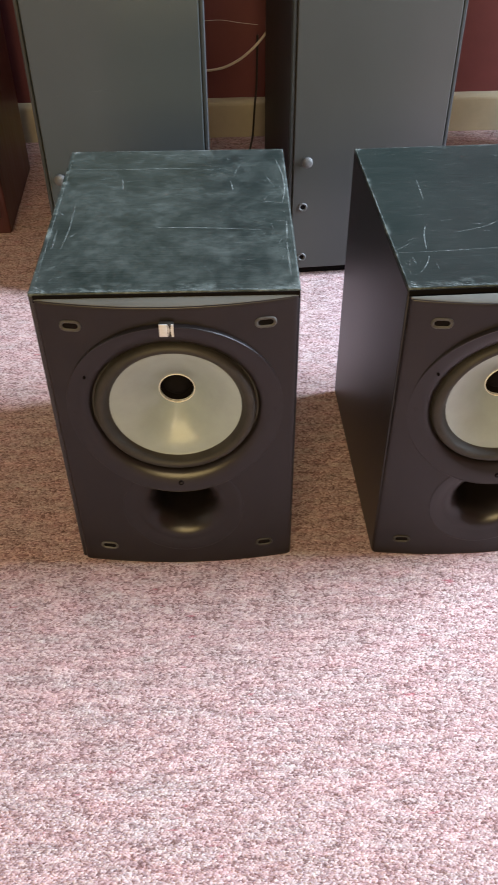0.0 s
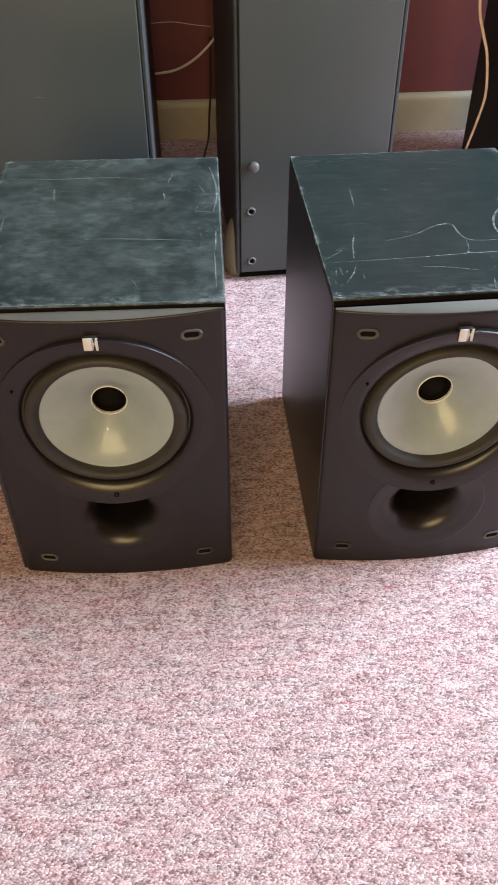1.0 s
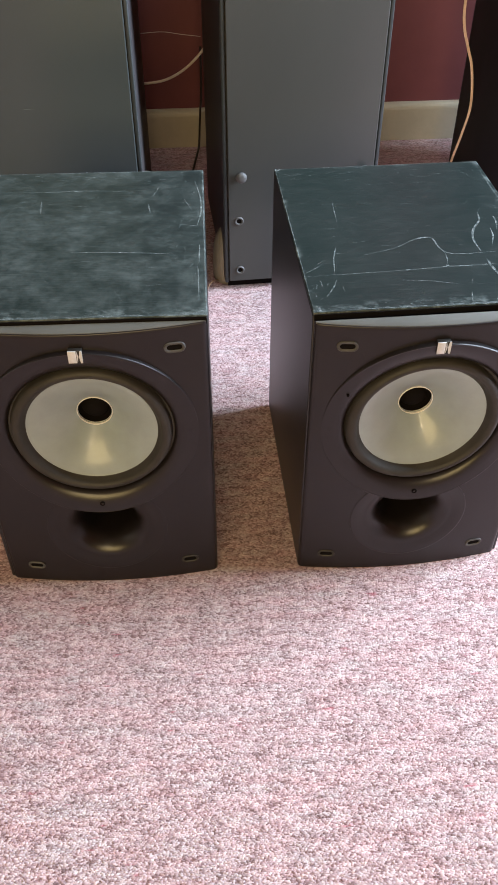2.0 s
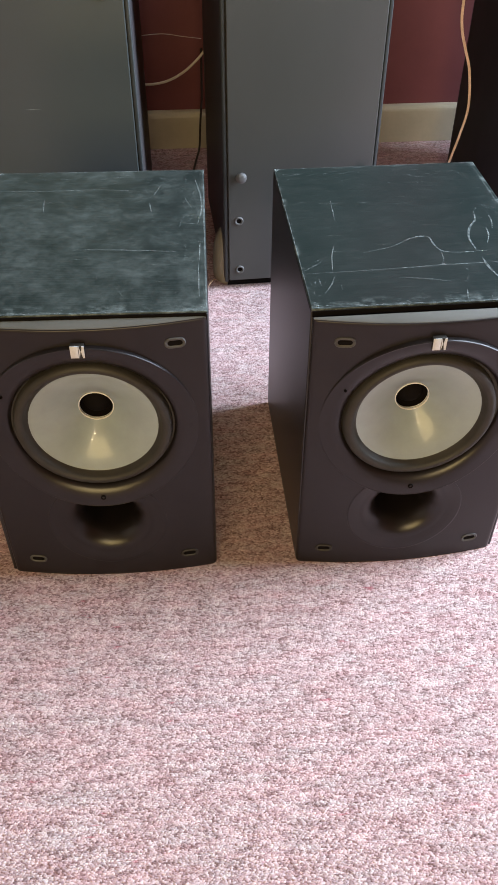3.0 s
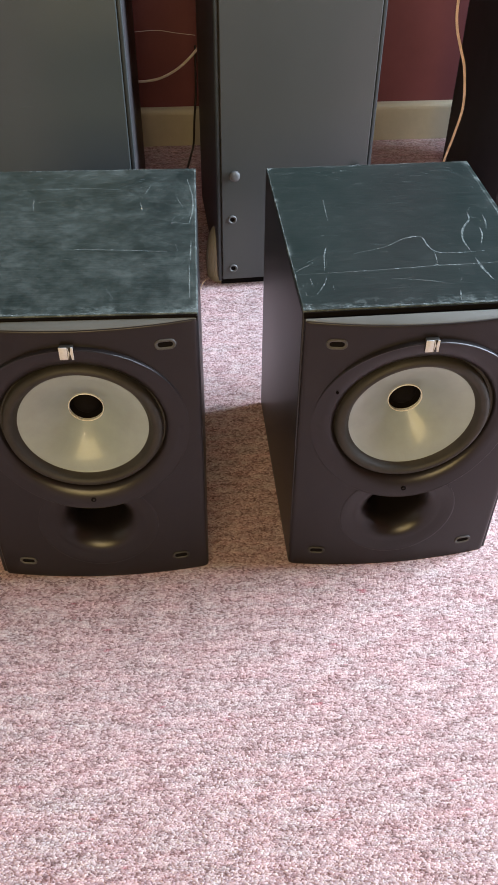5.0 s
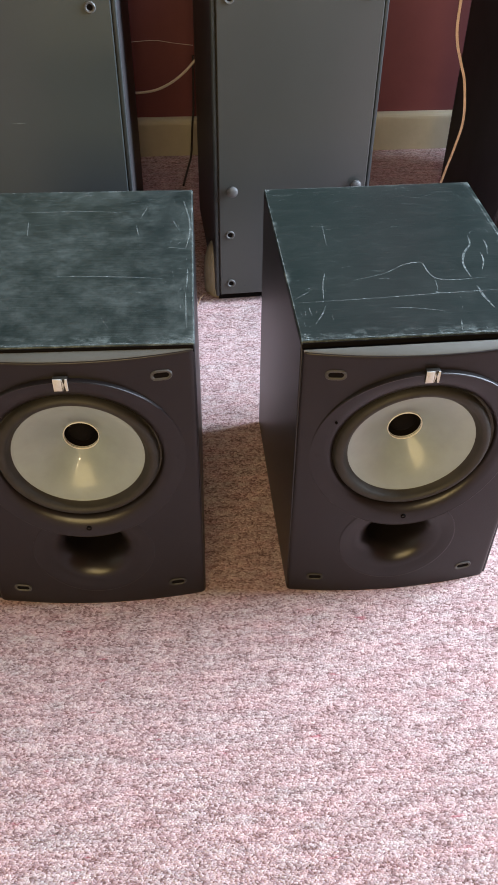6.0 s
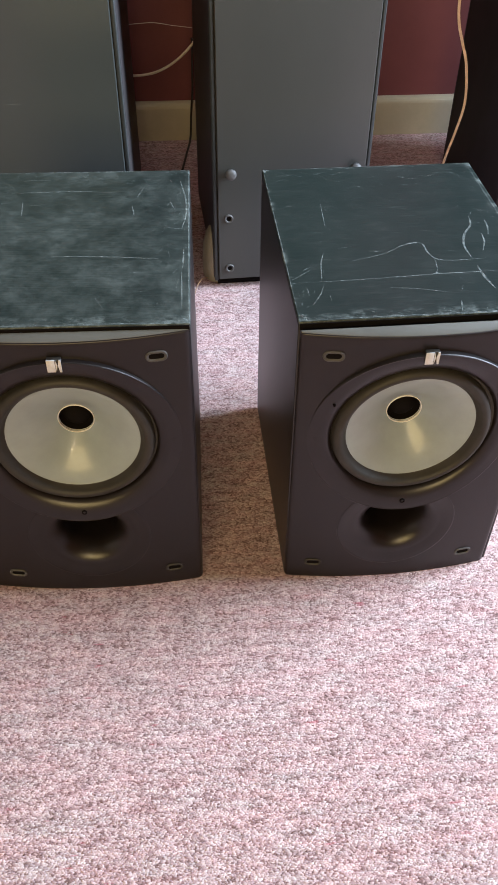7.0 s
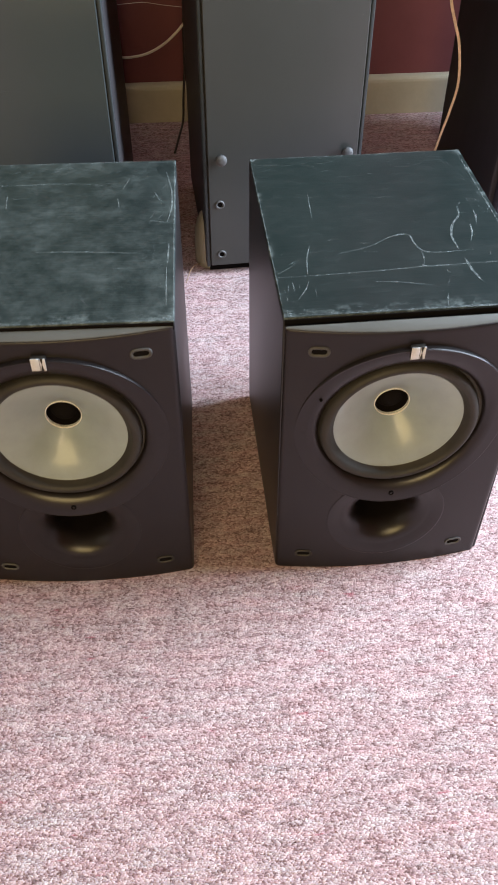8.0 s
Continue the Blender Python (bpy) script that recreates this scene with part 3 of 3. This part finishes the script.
        ribbon(bm, [(x, y), (min(0.1115, x + l * math.cos(lean)), min(D - 0.001, max(0.001, y + l * math.sin(lean))))], random.uniform(0.0002, 0.0006), H + 0.0002)
    for cx, cy in ((-0.1085, 0.0045), (-0.110, D - 0.003), (0.108, 0.004)):
        for _ in range(10):
            x, y = cx + random.gauss(0, 0.0028), max(0.0015, min(D - 0.0015, cy + random.gauss(0, 0.0024)))
            x = max(-0.1115, min(0.1095, x))
            ribbon(bm, [(x, y), (x + random.uniform(0.0012, 0.002), y + random.gauss(0, 0.0003))], random.uniform(0.0008, 0.002), H + 0.00025)
    scuffs = part("scuffing", bm, SCRATCH, sp, "pale scratches and rubbed edges")
    scuffs["kind"] = "stuff"
    return sp


LEFT_STREAKS = [
    (0.0006, [(-0.111, 0.2370), (-0.056, 0.2345), (-0.001, 0.2355), (0.044, 0.2300)]),
    (0.0009, [(-0.014, 0.1087), (0.004, 0.1085), (0.044, 0.1059), (0.084, 0.1013)]),
    (0.0008, [(-0.0545, 0.2143), (-0.0519, 0.1872)]),
    (0.0008, [(0.0553, 0.2027), (0.0581, 0.1827)]),
    (0.0006, [(0.0659, 0.2436), (0.0596, 0.2207)]),
    (0.0013, [(0.1030, 0.254), (0.1085, 0.216), (0.1090, 0.184), (0.1050, 0.155)]),
    (0.0007, [(0.0877, 0.1583), (0.1077, 0.154)]),
    (0.0011, [(0.1070, 0.118), (0.1060, 0.085)]),
    (0.0007, [(-0.0953, 0.1578), (-0.0949, 0.1118), (-0.0975, 0.0729)]),
    (0.0007, [(-0.1060, 0.1080), (-0.1055, 0.0730)]),
    (0.0006, [(0.0915, 0.2142), (0.0992, 0.1891)]),
    (0.0008, [(0.1050, 0.0780), (0.1055, 0.0210)]),
    (0.0006, [(-0.1110, 0.1462), (-0.1040, 0.1360)]),
]
RIGHT_STREAKS = [
    (0.0009, [(-0.111, 0.0575), (-0.048, 0.0589), (0.017, 0.0621), (0.0213, 0.0655), (0.0271, 0.0625), (0.080, 0.0635), (0.108, 0.064)]),
    (0.0011, [(-0.0504, 0.0901), (-0.0190, 0.1000), (0.003, 0.1140), (0.0200, 0.1160), (0.0225, 0.1000), (0.0275, 0.0875), (0.0420, 0.0835), (0.0740, 0.0850)]),
    (0.0006, [(0.0260, 0.0885), (0.0250, 0.0760), (0.0232, 0.0660)]),
    (0.0009, [(-0.0746, 0.1055), (-0.0796, 0.0867), (-0.0831, 0.0619)]),
    (0.0008, [(-0.0835, 0.0500), (-0.0880, 0.0380), (-0.0965, 0.0235)]),
    (0.0005, [(-0.0985, 0.0500), (-0.0975, 0.0370)]),
    (0.0019, [(0.0800, 0.1627), (0.0770, 0.1458), (0.0660, 0.1284), (0.0599, 0.1087), (0.0606, 0.0867)]),
    (0.0019, [(0.0618, 0.0726), (0.0628, 0.0555), (0.0666, 0.0352)]),
    (0.0010, [(0.0831, 0.1294), (0.0812, 0.1145), (0.0753, 0.0988)]),
    (0.0011, [(0.0935, 0.1539), (0.0928, 0.1419), (0.0890, 0.1271)]),
    (0.0006, [(-0.0621, 0.1999), (-0.0646, 0.1560)]),
    (0.0007, [(-0.1101, 0.0624), (-0.0944, 0.0746)]),
    (0.0009, [(0.0317, 0.0192), (0.0280, 0.0040)]),
    (0.0005, [(-0.0250, 0.0435), (-0.0022, 0.0402), (0.0234, 0.0327)]),
]
bookshelf_speaker(pose(-0.0190, 0.6110, 0.0005, 0, 0, 1.0), "black bookshelf loudspeaker with cream cone and cloudy scuffed top, on carpet", LEFT_STREAKS, 3, 0.3378, 1, 0.0, 0.001, 0.0, -0.003)
bookshelf_speaker(pose(0.2955, 0.6205, 0.0005, 0, 0, 3.5), "black bookshelf loudspeaker with cream cone and deeply scratched top, on carpet", RIGHT_STREAKS, 8, 0.3368, -1, 1.2, 0.0014, -0.0015, 0.003)


# ---- tower loudspeakers behind ----
def tower(m, width, depth, label, face, pegs, sockets, marks, foot=False):
    tw = empty("tower_speaker", m, label, "loudspeaker", "tower loudspeakers by the wall")
    height = 0.98
    part("cabinet", box(0, width, 0.006, depth, 0.012, height, 0.004, 3), TOWER_SIDE, tw, "black laminate cabinet")
    part("plinth", box(0.006, width - 0.006, 0.012, depth - 0.006, 0.0, 0.0125), HOLE, tw)
    for x0, x1 in ((0.0006, 0.0062), (width - 0.0062, width - 0.0006)):
        part("edge_strip", box(x0, x1, -0.0005, 0.008, 0.013, height, 0.0018, 3), TOWER_EDGE, tw, "dark edge strip")
    part("front_panel", box(0.0072, width - 0.0072, -0.0022, 0.0075, 0.0165, height - 0.002, 0.0012, 2), face, tw, "plain dark grey front panel")
    for x, z in pegs:
        part("peg", revolve([(0.0035, 0.0), (0.0035, 0.004), (0.0072, 0.0045), (0.0083, 0.0065), (0.0080, 0.0095), (0.006, 0.0115), (0.003, 0.0122), (0, 0.0123)], lambda a, b, h: (x + a, -0.002 - h, z + b), 32), PEG, tw, "round grey plastic peg")
    for x, z in sockets:
        s = part("socket", revolve([(0.0072, -0.001), (0.0070, 0.0012), (0.0060, 0.0022), (0.0046, 0.0020), (0.0036, 0.0008), (0.0034, -0.0010)], lambda a, b, h: (x + a, -0.002 - h, z + b), 28), PEG, tw, "grey ring socket")
        part("hole", revolve([(0.0037, 0.0006), (0, 0.0006)], lambda a, b, h: (x + a, -0.002 - h, z + b), 20), HOLE, s)
    # pale nicks in the laminate
    for x, z, length, thick in marks:
        bm = bmesh.new()
        rim = [(x - length / 2, z), (x - length / 6, z - thick / 2), (x + length / 3, z - thick / 2), (x + length / 2, z), (x + length / 4, z + thick / 2), (x - length / 4, z + thick / 2)]
        front = [bm.verts.new((a, -0.0024, b)) for a, b in rim]
        rear = [bm.verts.new((a, -0.0018, b)) for a, b in rim]
        bm.faces.new(front), bm.faces.new(rear[::-1])
        for a in range(6):
            bm.faces.new([front[a], rear[a], rear[(a + 1) % 6], front[(a + 1) % 6]])
        part("nick", bm, SCRATCH, tw, "pale nick in the laminate")
    if foot:
        bm = revolve([(0.034, 0.0), (0.034, 0.03), (0.0315, 0.05), (0.026, 0.066), (0.018, 0.077), (0.009, 0.083), (0, 0.085)], lambda a, b, h: (0.006 + a * 0.60, 0.05 + b, h), 40)
        part("foot", bm, CREAM_PLASTIC, tw, "rounded cream foot beside the base")
    return tw


tower(pose(-0.2370, 1.1370, 0.001, 0, 0, 2.6), 0.2355, 0.300, "tall dark grey tower loudspeaker, plain laminate face, on carpet", TOWER_PALE, [(0.024, 0.1945)], [(0.2033, 0.4514)], [(0.094, 0.313, 0.022, 0.0005)])
tower(pose(0.1110, 1.1856, 0.001, 0, 0, 5.4), 0.2335, 0.300, "tall dark grey tower loudspeaker with round pegs and sockets", TOWER, [(0.0260, 0.1945), (0.2095, 0.1945)], [(0.0230, 0.1215), (0.0240, 0.0365), (0.0240, 0.4500), (0.2060, 0.4505)],
      [(0.216, 0.378, 0.0022, 0.0018), (0.046, 0.031, 0.0018, 0.0016), (0.130, 0.366, 0.0014, 0.0014)], True)

# black tower at the side
bt = empty("black_speaker", pose(0.557, 1.24, 0.001), "tall plain black loudspeaker cabinet against the maroon wall", "loudspeaker")
part("cabinet", box(0, 0.40, 0, 0.345, 0.0, 0.95, 0.003), BLACK_BOX, bt)
part("grille", box(0.008, 0.392, -0.014, 0.0005, 0.03, 0.94, 0.006, 3), BLACK_CLOTH, bt, "black cloth grille")

# dark red cabinet
cb = empty("red_cabinet", pose(-0.3620, 1.3380, 0.001, 0, 0, 3.5), "dark red wooden cabinet standing by the wall", "cabinet")
part("body", box(-0.5, 0, 0, 0.262, 0.0, 0.85, 0.003), MAHOGANY, cb)
part("front_panel", box(-0.49, -0.012, -0.006, 0.0005, 0.03, 0.84, 0.002), MAHOGANY, cb)

# ---- cables ----
tagged(part("wall_cable", tube([(-0.075, 1.600, 0.196), (-0.045, 1.600, 0.187), (-0.021, 1.600, 0.185), (0.015, 1.600, 0.192), (0.053, 1.600, 0.214), (0.089, 1.600, 0.252), (0.112, 1.595, 0.300), (0.125, 1.57, 0.36)], 0.0023), WHITE_CABLE),
       "pale cable sagging between the tower loudspeakers", "cable")
tagged(part("thin_wire", tube([(-0.080, 1.755, 0.221), (-0.032, 1.758, 0.225), (0.003, 1.760, 0.226), (0.037, 1.761, 0.221), (0.075, 1.763, 0.216)], 0.0006, 6), WHITE_CABLE),
       "thin pale wire along the maroon wall", "cable")
tagged(part("dark_cable", tube([(0.074, 1.755, 0.20), (0.072, 1.750, 0.11), (0.070, 1.744, 0.086), (0.067, 1.742, 0.05), (0.064, 1.738, 0.008), (0.058, 1.68, 0.005), (0.05, 1.60, 0.005)], 0.0022), DARK_CABLE),
       "dark cable hanging down over the baseboard", "cable")
LAMP_CORD = [(0.470, 1.310, 0.62), (0.462, 1.300, 0.50), (0.460, 1.300, 0.403), (0.464, 1.300, 0.365), (0.475, 1.300, 0.334), (0.486, 1.300, 0.304), (0.494, 1.300, 0.251), (0.488, 1.300, 0.206), (0.479, 1.300, 0.163), (0.462, 1.29, 0.085), (0.450, 1.27, 0.02), (0.435, 1.24, 0.006), (0.40, 1.15, 0.006)]
cord = tube([(0.53, 1.33, 0.955), (0.50, 1.32, 0.90), (0.478, 1.312, 0.76)] + LAMP_CORD, 0.0012)
tube([(0.53, 1.33, 0.955), (0.50, 1.32, 0.90), (0.478, 1.312, 0.76)] + LAMP_CORD, 0.0012, bm=cord, offset=(0.002, 0.0011, 0))
tagged(part("speaker_wire", cord, TAN_CABLE), "clear amber twin speaker wire hanging beside the black cabinet", "cable")


tagged(part("loose_wire", tube([(0.078, 1.160, 0.003), (0.084, 1.180, 0.011), (0.092, 1.196, 0.012), (0.100, 1.212, 0.004)], 0.0007, 8), WIRE_END),
       "short amber wire end lying by the tower foot", "cable")


# ---- carpet pile ----
def pile(x0, x1, y0, y1, dx, dy):
    """Small yarn loops as hipped ridges, each an island of its own."""
    rng = np.random.default_rng(5)
    gx, gy = np.meshgrid(np.arange(x0, x1, dx), np.arange(y0, y1, dy))
    gx = gx + (np.arange(gx.shape[0])[:, None] % 2) * dx / 2
    n = gx.size
    cx, cy = gx.ravel() + rng.normal(0, dx * 0.22, n), gy.ravel() + rng.normal(0, dy * 0.22, n)
    length, wide, tall = dx * rng.uniform(0.45, 0.78, n), dy * rng.uniform(0.45, 0.66, n), rng.uniform(0.0005, 0.0012, n)
    turn = rng.normal(0, 0.42, n)
    base = np.array([(-1, -1, 0), (1, -1, 0), (1, 1, 0), (-1, 1, 0), (-0.45, 0, 1), (0.45, 0, 1)])
    local = base[None] * np.stack([length / 1, wide, tall], -1)[:, None]
    local[:, 4:, :2] += rng.normal(0, 0.00025, (n, 2, 2))
    c, s = np.cos(turn)[:, None], np.sin(turn)[:, None]
    verts = np.stack([cx[:, None] + c * local[..., 0] - s * local[..., 1], cy[:, None] + s * local[..., 0] + c * local[..., 1], local[..., 2] - 0.0006], -1).reshape(-1, 3)
    tris = np.array([(0, 1, 5), (0, 5, 4), (1, 2, 5), (2, 3, 4), (2, 4, 5), (3, 0, 4)])
    faces = (tris[None] + 6 * np.arange(n)[:, None, None]).reshape(-1, 3)
    me = bpy.data.meshes.new("carpet_pile")
    me.vertices.add(len(verts)), me.loops.add(faces.size), me.polygons.add(len(faces))
    me.vertices.foreach_set("co", verts.ravel().astype(np.float32))
    me.loops.foreach_set("vertex_index", faces.ravel().astype(np.int32))
    me.polygons.foreach_set("loop_start", np.arange(0, faces.size, 3, dtype=np.int32))
    me.update(calc_edges=True)
    me.materials.append(YARN)
    me.shade_smooth()
    ob = new("carpet_pile", me)
    ob.parent = floor
    return tagged(ob, "mottled pink, grey and white carpet loops", kind="stuff")


pile(-0.44, 0.60, 0.24, 1.32, 0.0027, 0.0017)
